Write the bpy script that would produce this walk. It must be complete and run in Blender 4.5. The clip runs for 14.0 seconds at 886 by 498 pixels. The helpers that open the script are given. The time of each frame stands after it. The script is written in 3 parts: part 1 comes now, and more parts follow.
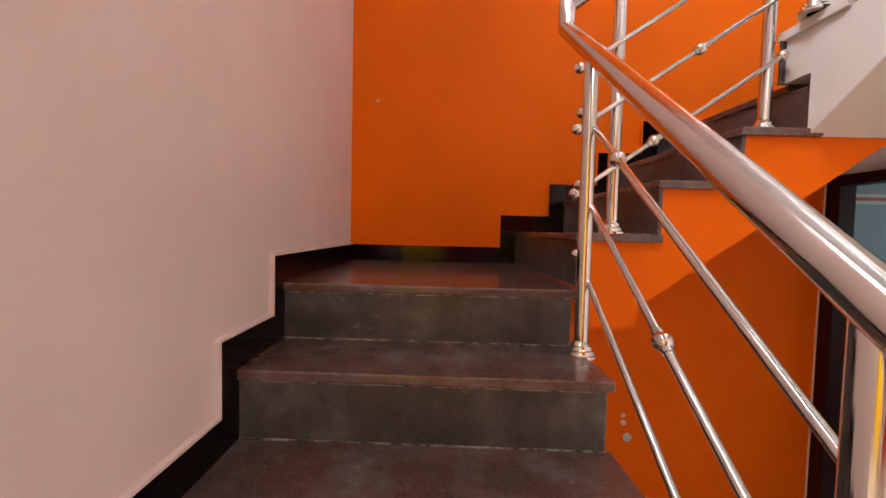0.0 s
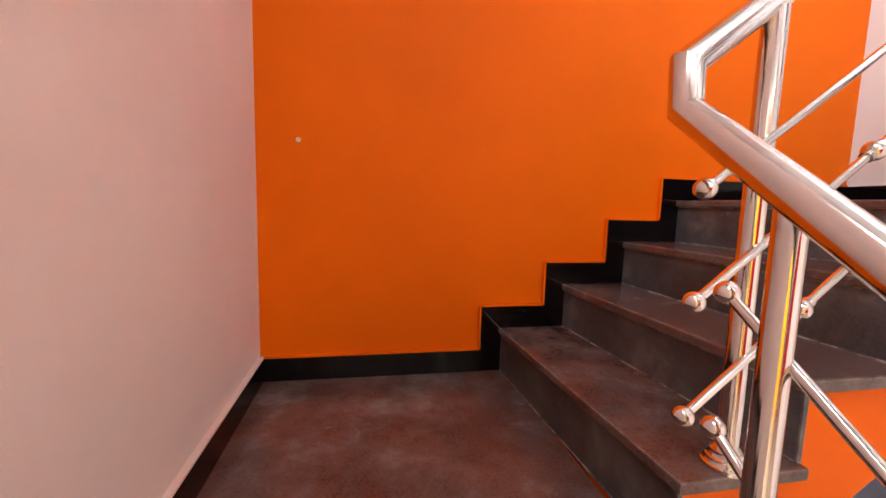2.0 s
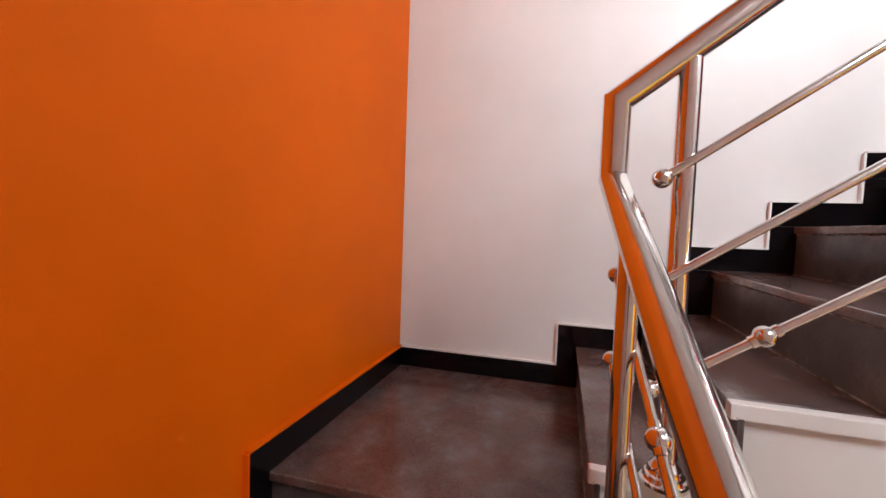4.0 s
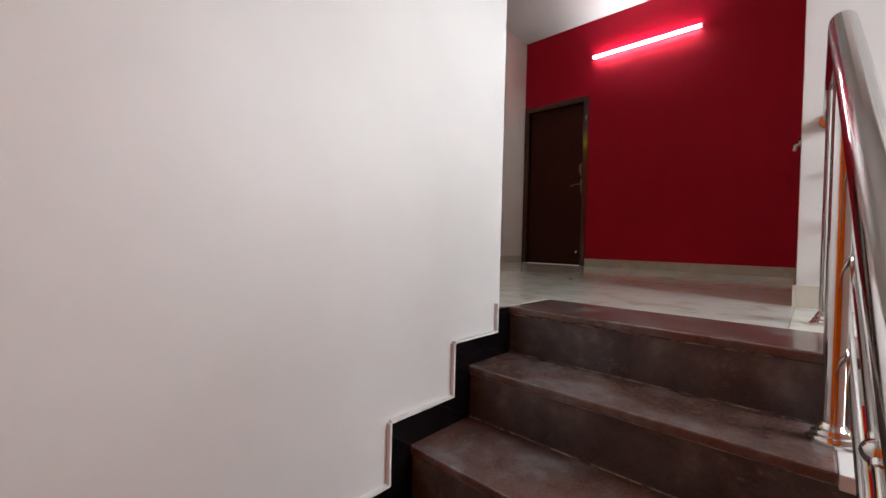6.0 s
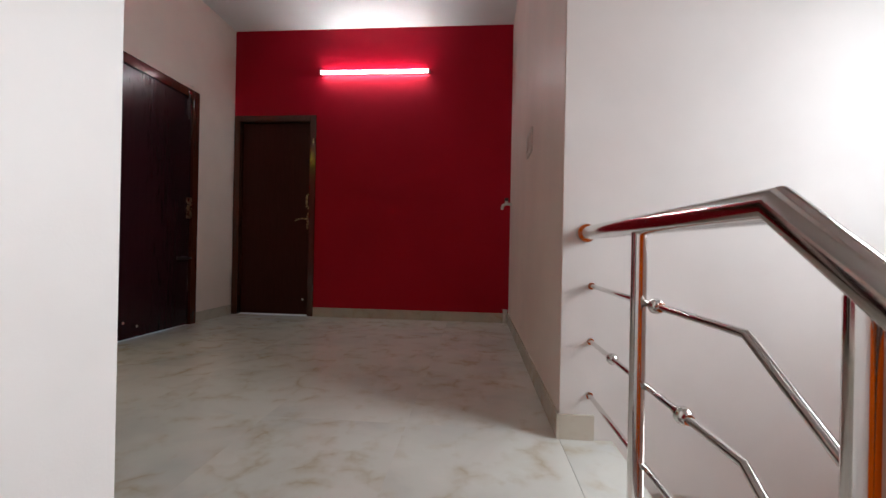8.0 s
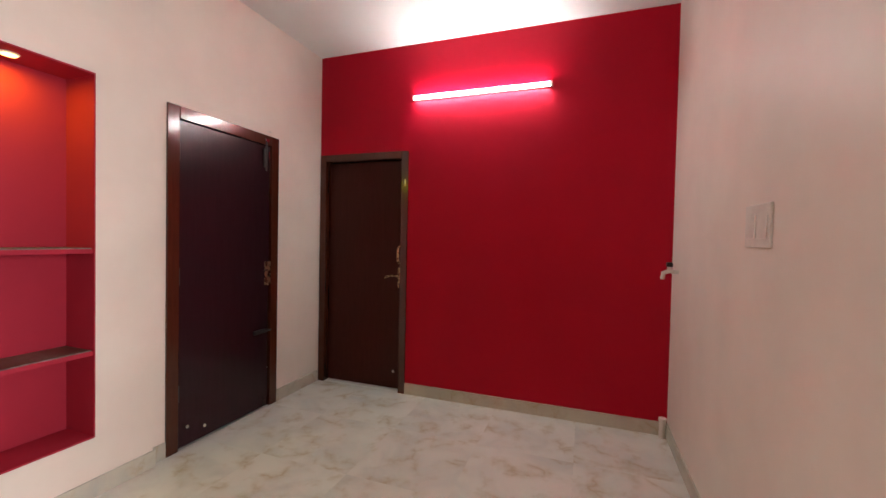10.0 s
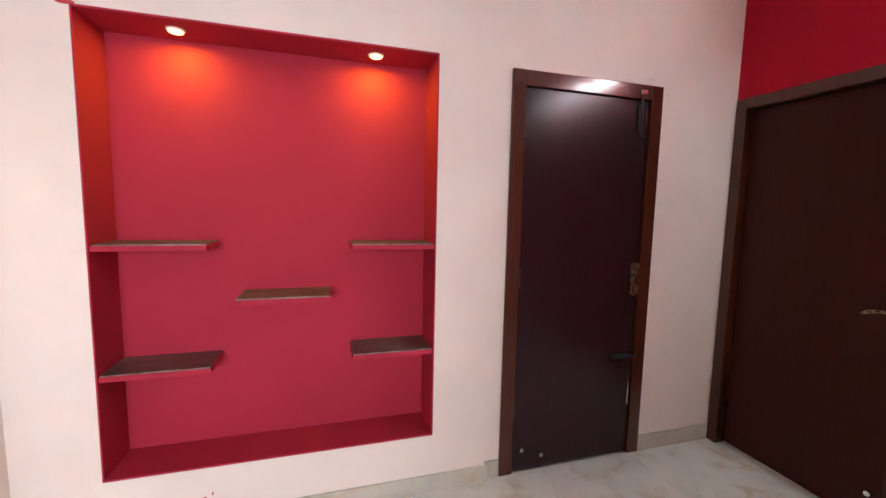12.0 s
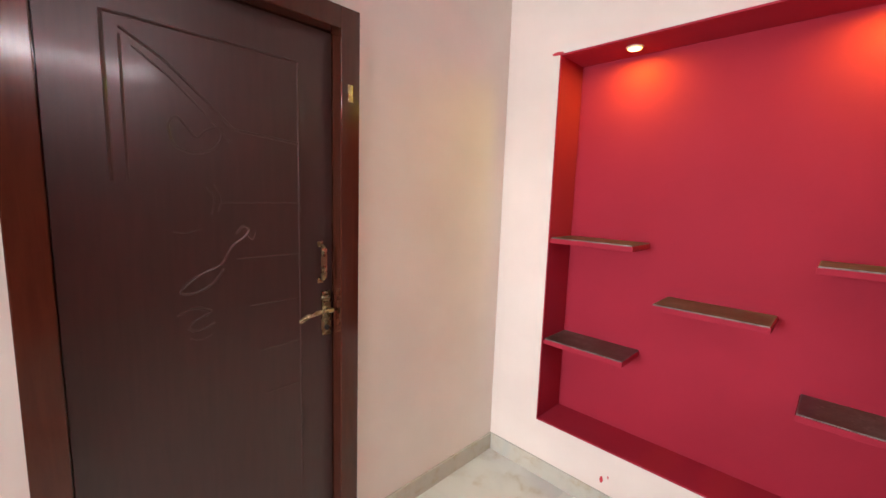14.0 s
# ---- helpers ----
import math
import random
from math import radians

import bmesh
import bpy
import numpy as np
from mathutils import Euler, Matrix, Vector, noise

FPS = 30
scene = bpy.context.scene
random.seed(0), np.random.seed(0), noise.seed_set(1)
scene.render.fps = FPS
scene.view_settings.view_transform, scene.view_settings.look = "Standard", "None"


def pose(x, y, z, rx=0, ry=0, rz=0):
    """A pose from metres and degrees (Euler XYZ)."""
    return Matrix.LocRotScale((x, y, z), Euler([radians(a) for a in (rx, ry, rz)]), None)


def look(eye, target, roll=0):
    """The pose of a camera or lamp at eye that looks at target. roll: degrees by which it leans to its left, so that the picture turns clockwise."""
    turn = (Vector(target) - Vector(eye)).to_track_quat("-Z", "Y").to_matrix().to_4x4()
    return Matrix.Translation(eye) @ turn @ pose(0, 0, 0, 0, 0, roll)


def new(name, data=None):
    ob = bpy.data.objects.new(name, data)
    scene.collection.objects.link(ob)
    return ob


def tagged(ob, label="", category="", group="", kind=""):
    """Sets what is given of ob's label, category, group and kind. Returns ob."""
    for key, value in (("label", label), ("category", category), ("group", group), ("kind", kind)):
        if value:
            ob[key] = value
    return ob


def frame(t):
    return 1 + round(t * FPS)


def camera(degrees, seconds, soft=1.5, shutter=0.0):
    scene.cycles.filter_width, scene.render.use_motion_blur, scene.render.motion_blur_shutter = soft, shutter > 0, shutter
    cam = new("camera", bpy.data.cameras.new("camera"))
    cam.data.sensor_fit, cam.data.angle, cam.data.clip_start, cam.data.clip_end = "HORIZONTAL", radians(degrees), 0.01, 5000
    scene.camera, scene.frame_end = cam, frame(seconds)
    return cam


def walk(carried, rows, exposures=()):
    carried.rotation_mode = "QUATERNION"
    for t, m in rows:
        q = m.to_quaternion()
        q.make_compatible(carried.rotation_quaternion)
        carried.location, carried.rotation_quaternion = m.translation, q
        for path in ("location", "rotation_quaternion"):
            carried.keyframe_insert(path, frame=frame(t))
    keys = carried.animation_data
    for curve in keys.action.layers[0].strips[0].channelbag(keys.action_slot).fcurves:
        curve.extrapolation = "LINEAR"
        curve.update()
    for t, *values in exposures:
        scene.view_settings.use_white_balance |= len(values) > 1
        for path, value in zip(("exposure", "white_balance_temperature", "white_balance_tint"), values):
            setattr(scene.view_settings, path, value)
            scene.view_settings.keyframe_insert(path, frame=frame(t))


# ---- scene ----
cam = camera(95.7, 14.0)
PATH = [
    (0, (-1.273, 3.296, -1.578), (-1.263, 5.294, -1.669), 1.3),
    (0.5, (-1.3, 3.345, -1.597), (-1.261, 5.319, -1.916), 1.3),
    (1, (-1.368, 3.479, -1.471), (-1.285, 5.448, -1.81), 1.4),
    (1.5, (-1.365, 3.76, -1.304), (-1.183, 5.731, -1.587), 1.4),
    (2, (-1.394, 4.008, -1.094), (-1.021, 5.961, -1.314), 1.6),
    (2.5, (-1.368, 4.257, -0.898), (-0.621, 6.106, -1.057), 1.4),
    (3, (-1.306, 4.478, -0.73), (-0.095, 6.066, -0.848), 1.4),
    (3.5, (-1.155, 4.695, -0.571), (0.489, 5.831, -0.667), 2.1),
    (3.7, (-1.09, 4.776, -0.499), (0.686, 5.69, -0.598), 2.0),
    (5.8, (-0.113, 4.801, 0.162), (1.388, 3.503, 0.125), 2.1),
    (6, (-0.053, 4.776, 0.239), (1.295, 3.317, 0.21), 1.4),
    (6.5, (0.09, 4.641, 0.374), (0.952, 2.837, 0.364), 0.7),
    (7, (0.207, 4.435, 0.504), (0.549, 2.464, 0.497), 0.9),
    (7.2, (0.268, 4.371, 0.523), (0.43, 2.377, 0.521), 1.1),
    (9.3, (0.393, 3.366, 1.168), (0.603, 1.377, 1.179), 1.1),
    (9.5, (0.459, 3.287, 1.213), (0.775, 1.312, 1.219), 1.0),
    (10, (0.568, 3.126, 1.329), (1.236, 1.241, 1.284), 1.2),
    (10.5, (0.618, 2.867, 1.411), (1.688, 1.181, 1.307), 1.3),
    (11, (0.756, 2.694, 1.452), (2.184, 1.305, 1.28), 1.3),
    (11.5, (0.931, 2.536, 1.452), (2.647, 1.529, 1.253), 1.3),
    (12, (1.048, 2.331, 1.423), (2.955, 1.763, 1.218), 1.2),
    (12.5, (1.09, 2.25, 1.417), (3.075, 2.16, 1.196), 1.4),
    (13, (1.044, 2.243, 1.44), (2.986, 2.653, 1.194), 1.5),
    (13.5, (1.046, 2.212, 1.444), (2.802, 3.134, 1.192), 1.8),
    (14, (1.095, 2.171, 1.435), (2.506, 3.564, 1.179), 1.9),
]
walk(cam, [(t, look(eye, target, roll)) for t, eye, target, roll in PATH], [(0, 1.5, 6500, 10), (0.5, 1.9, 6500, 11), (1.0, 1.92, 6500, 11), (2.0, 1.86, 6500, 12), (2.5, 1.54, 6500, 11), (3.5, 1.1, 6450, 11), (5.8, 0.3, 6350, 7), (7.2, -0.2, 6350, 6), (9.3, 0.66, 6750, 13), (10.0, 1.05, 6950, 12), (10.5, 1.18, 6900, 12), (11.5, 1.24, 6700, 13), (12.5, 1.2, 6150, 14), (13.5, 1.2, 6350, 12), (14, 1.22, 6500, 11)])

# ---- world and large lights ----
world = bpy.data.worlds.new("world")
scene.world = world
world.use_nodes = True
wn = world.node_tree
sky = wn.nodes.new("ShaderNodeTexSky")
sky.sky_type, sky.sun_disc, sky.sun_elevation, sky.sun_rotation = "NISHITA", False, radians(42), radians(200)
wn.nodes["Background"].inputs["Strength"].default_value = 0.12
wn.links.new(sky.outputs[0], wn.nodes["Background"].inputs["Color"])
scene.view_settings.exposure = 0.0

H, LAND_1, LAND_2, GROUND, TOP = 0.175, -1.75, -1.05, -3.15, 2.97
XL, XW, YO = -1.77, 0.772, 5.5                      # stairwell: west wall, east wall, orange wall
YP, YC, XE = 2.45, 3.48, 2.89                     # pink wall over the well, wall with the carved door, east wall of the hall
R1 = [4.545 - 0.283 * k for k in range(8)]         # risers of the lower flight, top one first
R2 = [-0.833, -0.572, -0.314, -0.078]              # risers of the short flight at its open edge
R3 = [4.70, 4.462, 4.225, 3.972, 3.705, 3.46]      # risers of the upper flight, lowest first
X1R, Y2F, X3L = -0.865, 4.59, -0.13                # open edges of the three flights


def area(name, m, sx, sy, power, color, spread=180):
    la = bpy.data.lights.new(name, "AREA")
    la.shape, la.size, la.size_y, la.energy, la.color, la.spread = "RECTANGLE", sx, sy, power, color, radians(spread)
    ob = new(name, la)
    ob.matrix_world = m
    return ob


area("window_daylight", look((XL - 0.1, 3.15, 1.45), (1.0, 3.3, 0.4)), 1.0, 1.3, 33, (0.92, 0.96, 1.0), 125)
# unseen fill lamp, added to brighten the ground storey and lower flight
area("ground_fill_light", look((-3.5, 1.4, -1.35), (0.0, 3.0, -1.6)), 1.3, 1.2, 42, (1.0, 0.97, 0.93))


# ---- materials ----
def nodes_of(name):
    m = bpy.data.materials.new(name)
    m.use_nodes = True
    t = m.node_tree
    return m, t, t.nodes["Principled BSDF"], t.nodes.new("ShaderNodeTexCoord")


def noise_tex(t, coord, scale, detail=4.0, rough=0.55, distortion=0.0):
    n = t.nodes.new("ShaderNodeTexNoise")
    n.inputs["Scale"].default_value, n.inputs["Detail"].default_value = scale, detail
    n.inputs["Roughness"].default_value, n.inputs["Distortion"].default_value = rough, distortion
    t.links.new(coord, n.inputs["Vector"])
    return n.outputs["Fac"]


def ramp(t, fac, stops):
    r = t.nodes.new("ShaderNodeValToRGB")
    while len(r.color_ramp.elements) < len(stops):
        r.color_ramp.elements.new(0.5)
    for e, (p, c) in zip(r.color_ramp.elements, stops):
        e.position, e.color = p, (*c, 1)
    t.links.new(fac, r.inputs["Fac"])
    return r.outputs["Color"]


def mixed(t, a, b, fac, mode="MIX"):
    n = t.nodes.new("ShaderNodeMix")
    n.data_type, n.blend_type = "RGBA", mode
    if isinstance(fac, float):
        n.inputs[0].default_value = fac
    else:
        t.links.new(fac, n.inputs[0])
    t.links.new(a, n.inputs[6])
    t.links.new(b, n.inputs[7])
    return n.outputs[2]


def bumped(t, b, fac, strength, distance):
    n = t.nodes.new("ShaderNodeBump")
    n.inputs["Strength"].default_value, n.inputs["Distance"].default_value = strength, distance
    t.links.new(fac, n.inputs["Height"])
    t.links.new(n.outputs[0], b.inputs["Normal"])


def scaled(c, k):
    return tuple(min(1.0, v * k) for v in c)


def spread_rough(t, b, fac, lo, hi):
    n = t.nodes.new("ShaderNodeMapRange")
    n.inputs["To Min"].default_value, n.inputs["To Max"].default_value = lo, hi
    t.links.new(fac, n.inputs["Value"])
    t.links.new(n.outputs[0], b.inputs["Roughness"])


def paint(name, c, rough=0.42, vary=0.06, spec=0.3):
    """Emulsion paint on plaster: faint blotches, roller grain, gentle waves."""
    m, t, b, co = nodes_of(name)
    o = co.outputs["Object"]
    blot = noise_tex(t, o, 1.7, 5)
    t.links.new(ramp(t, blot, [(0.3, scaled(c, 1 - vary)), (0.7, scaled(c, 1 + vary))]), b.inputs["Base Color"])
    spread_rough(t, b, noise_tex(t, o, 6, 3), rough - 0.06, rough + 0.08)
    b.inputs["Specular IOR Level"].default_value = spec
    grain, wave = noise_tex(t, o, 220, 3), noise_tex(t, o, 5, 2)
    add = t.nodes.new("ShaderNodeMath")
    add.operation = "MULTIPLY_ADD"
    add.inputs[1].default_value = 0.12
    t.links.new(grain, add.inputs[0])
    t.links.new(wave, add.inputs[2])
    bumped(t, b, add.outputs[0], 0.25, 0.006)
    return m


def granite(name, c, red, rough, worn=1.0):
    """Dark polished stone with red-brown clouds, fine grain and grey scuffs."""
    m, t, b, co = nodes_of(name)
    o = co.outputs["Object"]
    info = t.nodes.new("ShaderNodeObjectInfo")
    shift = t.nodes.new("ShaderNodeVectorMath")
    shift.operation = "ADD"
    t.links.new(o, shift.inputs[0])
    mul = t.nodes.new("ShaderNodeMath")
    mul.operation = "MULTIPLY"
    mul.inputs[1].default_value = 31.0
    t.links.new(info.outputs["Random"], mul.inputs[0])
    t.links.new(mul.outputs[0], shift.inputs[1])
    v = shift.outputs[0]
    clouds = ramp(t, noise_tex(t, v, 5, 5, 0.5, 0.2), [(0.2, c), (0.55, scaled(red, 0.7)), (0.9, red)])
    specks = ramp(t, noise_tex(t, v, 130, 3, 0.7), [(0.35, scaled(c, 0.5)), (0.5, (0.5, 0.5, 0.5)), (0.68, (0.75, 0.68, 0.62))])
    col = mixed(t, clouds, specks, 0.35, "OVERLAY")
    scuff = noise_tex(t, v, 6, 7, 0.6, 0.1)
    grey = t.nodes.new("ShaderNodeRGB")
    grey.outputs[0].default_value = (0.26, 0.25, 0.25, 1)
    mask = ramp(t, scuff, [(0.42, (0, 0, 0)), (0.56, (0.18 * worn,) * 3), (0.70, (0.6 * worn,) * 3)])
    col = mixed(t, col, grey.outputs[0], mask)
    if worn > 0.5:
        # pale chipped edges where the slabs are knocked and dusty
        bev, geo, dot = t.nodes.new("ShaderNodeBevel"), t.nodes.new("ShaderNodeNewGeometry"), t.nodes.new("ShaderNodeVectorMath")
        bev.samples, dot.operation = 6, "DOT_PRODUCT"
        bev.inputs["Radius"].default_value = 0.011
        t.links.new(bev.outputs[0], dot.inputs[0])
        t.links.new(geo.outputs["Normal"], dot.inputs[1])
        edge = ramp(t, dot.outputs["Value"], [(0.80, (0.9, 0.9, 0.9)), (0.985, (0, 0, 0))])
        chips = ramp(t, noise_tex(t, v, 24, 6, 0.7), [(0.40, (0.15, 0.15, 0.15)), (0.60, (1, 1, 1))])
        pale = t.nodes.new("ShaderNodeRGB")
        pale.outputs[0].default_value = (0.36, 0.32, 0.30, 1)
        col = mixed(t, col, pale.outputs[0], mixed(t, edge, chips, 1.0, "MULTIPLY"))
        # rubbed white smears and small spatters of plaster
        smear = ramp(t, noise_tex(t, v, 34, 9, 0.72, 0.3), [(0.56, (0, 0, 0)), (0.70, (0.8, 0.8, 0.8))])
        where = ramp(t, noise_tex(t, v, 4.3, 3), [(0.50, (0, 0, 0)), (0.66, (0.7, 0.7, 0.7))])
        dust = t.nodes.new("ShaderNodeRGB")
        dust.outputs[0].default_value = (0.34, 0.32, 0.31, 1)
        col = mixed(t, col, dust.outputs[0], mixed(t, smear, where, 1.0, "MULTIPLY"))
    t.links.new(col, b.inputs["Base Color"])
    spread_rough(t, b, noise_tex(t, v, 3, 4, 0.5), rough + 0.03, rough + 0.12 + 0.05 * worn)
    bumped(t, b, noise_tex(t, v, 60, 4), 0.12, 0.002)
    return m


def marble(name, base, tan, grey, rough, scale=1.0):
    m, t, b, co = nodes_of(name)
    o = co.outputs["Object"]
    info = t.nodes.new("ShaderNodeObjectInfo")
    mul = t.nodes.new("ShaderNodeMath")
    mul.operation = "MULTIPLY"
    mul.inputs[1].default_value = 17.0
    t.links.new(info.outputs["Random"], mul.inputs[0])
    shift = t.nodes.new("ShaderNodeVectorMath")
    shift.operation = "ADD"
    t.links.new(o, shift.inputs[0])
    t.links.new(mul.outputs[0], shift.inputs[1])
    v = shift.outputs[0]
    clouds = ramp(t, noise_tex(t, v, 2.6 * scale, 4, 0.55, 0.7), [(0.3, grey), (0.5, base), (0.7, scaled(base, 1.06))])
    # broken tan veins: the borders of warped cells, kept only in patches
    warp = t.nodes.new("ShaderNodeTexNoise")
    warp.inputs["Scale"].default_value, warp.inputs["Detail"].default_value = 4.5 * scale, 4
    t.links.new(v, warp.inputs["Vector"])
    bent = t.nodes.new("ShaderNodeVectorMath")
    bent.operation = "MULTIPLY_ADD"
    bent.inputs[1].default_value = (0.34 / scale,) * 3
    t.links.new(warp.outputs["Color"], bent.inputs[0])
    t.links.new(v, bent.inputs[2])
    cell = t.nodes.new("ShaderNodeTexVoronoi")
    cell.feature = "DISTANCE_TO_EDGE"
    cell.inputs["Scale"].default_value = 4.2 * scale
    t.links.new(bent.outputs[0], cell.inputs["Vector"])
    line = ramp(t, cell.outputs["Distance"], [(0.0, (0.75, 0.75, 0.75)), (0.05, (0.45, 0.45, 0.45)), (0.14, (0.16, 0.16, 0.16)), (0.30, (0, 0, 0))])
    patch = ramp(t, noise_tex(t, v, 7.0 * scale, 3), [(0.45, (0, 0, 0)), (0.66, (1, 1, 1))])
    mask = mixed(t, line, patch, 1.0, "MULTIPLY")
    faint = t.nodes.new("ShaderNodeMix")
    faint.data_type = "RGBA"
    faint.blend_type = "MULTIPLY"
    faint.inputs[0].default_value = 1.0
    faint.inputs[7].default_value = (0.85, 0.85, 0.85, 1)
    t.links.new(mask, faint.inputs[6])
    mask = faint.outputs[2]
    c = t.nodes.new("ShaderNodeRGB")
    c.outputs[0].default_value = (*tan, 1)
    t.links.new(mixed(t, clouds, c.outputs[0], mask), b.inputs["Base Color"])
    spread_rough(t, b, noise_tex(t, v, 8, 4), rough, rough + 0.1)
    bumped(t, b, noise_tex(t, v, 3, 2), 0.04, 0.004)
    return m


def steel(name, c=(0.74, 0.72, 0.70), rough=0.1):
    m, t, b, co = nodes_of(name)
    o = co.outputs["Object"]
    b.inputs["Metallic"].default_value = 1.0
    t.links.new(ramp(t, noise_tex(t, o, 14, 4), [(0.3, scaled(c, 0.92)), (0.7, c)]), b.inputs["Base Color"])
    spread_rough(t, b, noise_tex(t, o, 40, 5), rough - 0.03, rough + 0.08)
    return m


def varnish(name, c, rough, grain=0.35):
    """Dark varnished timber, streaks along z."""
    m, t, b, co = nodes_of(name)
    mp = t.nodes.new("ShaderNodeMapping")
    mp.inputs["Scale"].default_value = (1, 1, 0.08)
    t.links.new(co.outputs["Object"], mp.inputs["Vector"])
    streak = noise_tex(t, mp.outputs[0], 60, 6, 0.6, 0.4)
    t.links.new(ramp(t, streak, [(0.3, scaled(c, 1 - grain)), (0.7, scaled(c, 1 + grain))]), b.inputs["Base Color"])
    spread_rough(t, b, noise_tex(t, mp.outputs[0], 9, 5), rough + 0.03, rough + 0.09)
    bumped(t, b, noise_tex(t, mp.outputs[0], 30, 4), 0.08, 0.003)
    b.inputs["Coat Weight"].default_value = 0.25
    b.inputs["Coat Roughness"].default_value = 0.12
    return m


def plain(name, c, rough=0.5, metal=0.0):
    m, t, b, co = nodes_of(name)
    t.links.new(ramp(t, noise_tex(t, co.outputs["Object"], 30, 4), [(0.3, scaled(c, 0.92)), (0.7, scaled(c, 1.05))]), b.inputs["Base Color"])
    b.inputs["Roughness"].default_value, b.inputs["Metallic"].default_value = rough, metal
    return m


def glow(name, c, strength):
    m, t, b, co = nodes_of(name)
    b.inputs["Emission Color"].default_value, b.inputs["Emission Strength"].default_value = (*c, 1), strength
    b.inputs["Base Color"].default_value = (0.8, 0.8, 0.8, 1)
    return m


ORANGE = paint("orange_wall_paint", (0.86, 0.150, 0.0008), 0.5, spec=0.12)
CREAM = paint("cream_wall_paint", (0.79, 0.675, 0.64), 0.45)
WHITE = paint("white_wall_paint", (0.76, 0.735, 0.712), 0.45)
HALL = paint("hall_cream_paint", (0.80, 0.695, 0.63), 0.45)
RED = paint("crimson_wall_paint", (0.44, 0.003, 0.021), 0.5, spec=0.16)
NICHE = paint("niche_red_paint", (0.40, 0.028, 0.052), 0.6, spec=0.06)
YELLOW = paint("yellow_wall_paint", (0.85, 0.55, 0.004), 0.45)
CEIL = paint("ceiling_white_paint", (0.78, 0.79, 0.78), 0.6, 0.03)
GREYBLUE = paint("grey_blue_wall_paint", (0.36, 0.46, 0.50), 0.35)
TREAD = granite("brown_granite", (0.076, 0.060, 0.058), (0.170, 0.086, 0.070), 0.08)
RISER = granite("grey_brown_granite", (0.056, 0.053, 0.057), (0.078, 0.067, 0.070), 0.24)
BLACK = granite("black_granite", (0.004, 0.0035, 0.005), (0.007, 0.005, 0.006), -0.01, 0.0)
BLACK.node_tree.nodes["Principled BSDF"].inputs["Specular IOR Level"].default_value = 0.3
MARBLE = marble("cream_marble_tile", (0.70, 0.70, 0.65), (0.44, 0.34, 0.19), (0.60, 0.61, 0.58), 0.035)
SKIRT = marble("beige_marble_skirting", (0.56, 0.52, 0.44), (0.45, 0.34, 0.20), (0.48, 0.47, 0.42), 0.18, 1.5)
BEIGE = marble("beige_floor_tile", (0.55, 0.47, 0.38), (0.45, 0.36, 0.26), (0.50, 0.44, 0.37), 0.2)
STEEL = steel("polished_steel")
BRASS = steel("antique_brass", (0.50, 0.40, 0.24), 0.25)
FRAME = varnish("dark_brown_varnish", (0.070, 0.017, 0.009), 0.09, 0.15)
CARVED = varnish("carved_door_varnish", (0.060, 0.025, 0.022), 0.26, 0.10)
LEAF = varnish("dark_door_varnish", (0.026, 0.009, 0.0130), 0.18, 0.10)
LEAF.node_tree.nodes["Principled BSDF"].inputs["Specular IOR Level"].default_value = 0.3
LEAF.node_tree.nodes["Principled BSDF"].inputs["Coat Weight"].default_value = 0.08
BROWN = varnish("brown_door_varnish", (0.062, 0.018, 0.015), 0.30, 0.12)
BROWN.node_tree.nodes["Principled BSDF"].inputs["Coat Weight"].default_value = 0.0
BROWN.node_tree.nodes["Principled BSDF"].inputs["Specular IOR Level"].default_value = 0.1
JAMB = varnish("dark_jamb_varnish", (0.030, 0.008, 0.006), 0.35, 0.15)
JAMB.node_tree.nodes["Principled BSDF"].inputs["Specular IOR Level"].default_value = 0.2
JAMB.node_tree.nodes["Principled BSDF"].inputs["Coat Weight"].default_value = 0.0
IRON = plain("painted_iron", (0.02, 0.015, 0.016), 0.35)
PLASTIC = plain("white_plastic", (0.72, 0.68, 0.63), 0.35)
DARKP = plain("black_plastic", (0.012, 0.011, 0.011), 0.4)
GROUT = plain("grey_grout", (0.60, 0.60, 0.55), 0.3)
MORTAR, _t, _b, _c = nodes_of("pale_mortar")
_t.links.new(ramp(_t, noise_tex(_t, _c.outputs["Object"], 22, 6, 0.7), [(0.42, (0.06, 0.05, 0.048)), (0.62, (0.42, 0.40, 0.37))]), _b.inputs["Base Color"])
_b.inputs["Roughness"].default_value = 0.85
TUBE = glow("tube_light_glow", (0.93, 0.98, 1.0), 56.0)
SPOT = glow("warm_spot_glow", (1.0, 0.50, 0.13), 3.6)
DOWN = glow("downlight_glow", (1.0, 0.90, 0.72), 30.0)
GLASS, _t, _b, _c = nodes_of("window_glass")
_b.inputs["Transmission Weight"].default_value, _b.inputs["Roughness"].default_value = 1.0, 0.02


# ---- mesh helpers ----
def box(bm, x0, x1, y0, y1, z0, z1, bevel=0.0):
    made = bmesh.ops.create_cube(bm, size=1.0, matrix=Matrix.Translation(((x0 + x1) / 2, (y0 + y1) / 2, (z0 + z1) / 2)) @ Matrix.Diagonal((abs(x1 - x0), abs(y1 - y0), abs(z1 - z0), 1)))
    if bevel:
        edges = list({e for v in made["verts"] for e in v.link_edges})
        bmesh.ops.bevel(bm, geom=edges, offset=bevel, segments=2, profile=0.6, affect="EDGES")
    return bm


def boxed(*a, bevel=0.0):
    return box(bmesh.new(), *a, bevel=bevel)


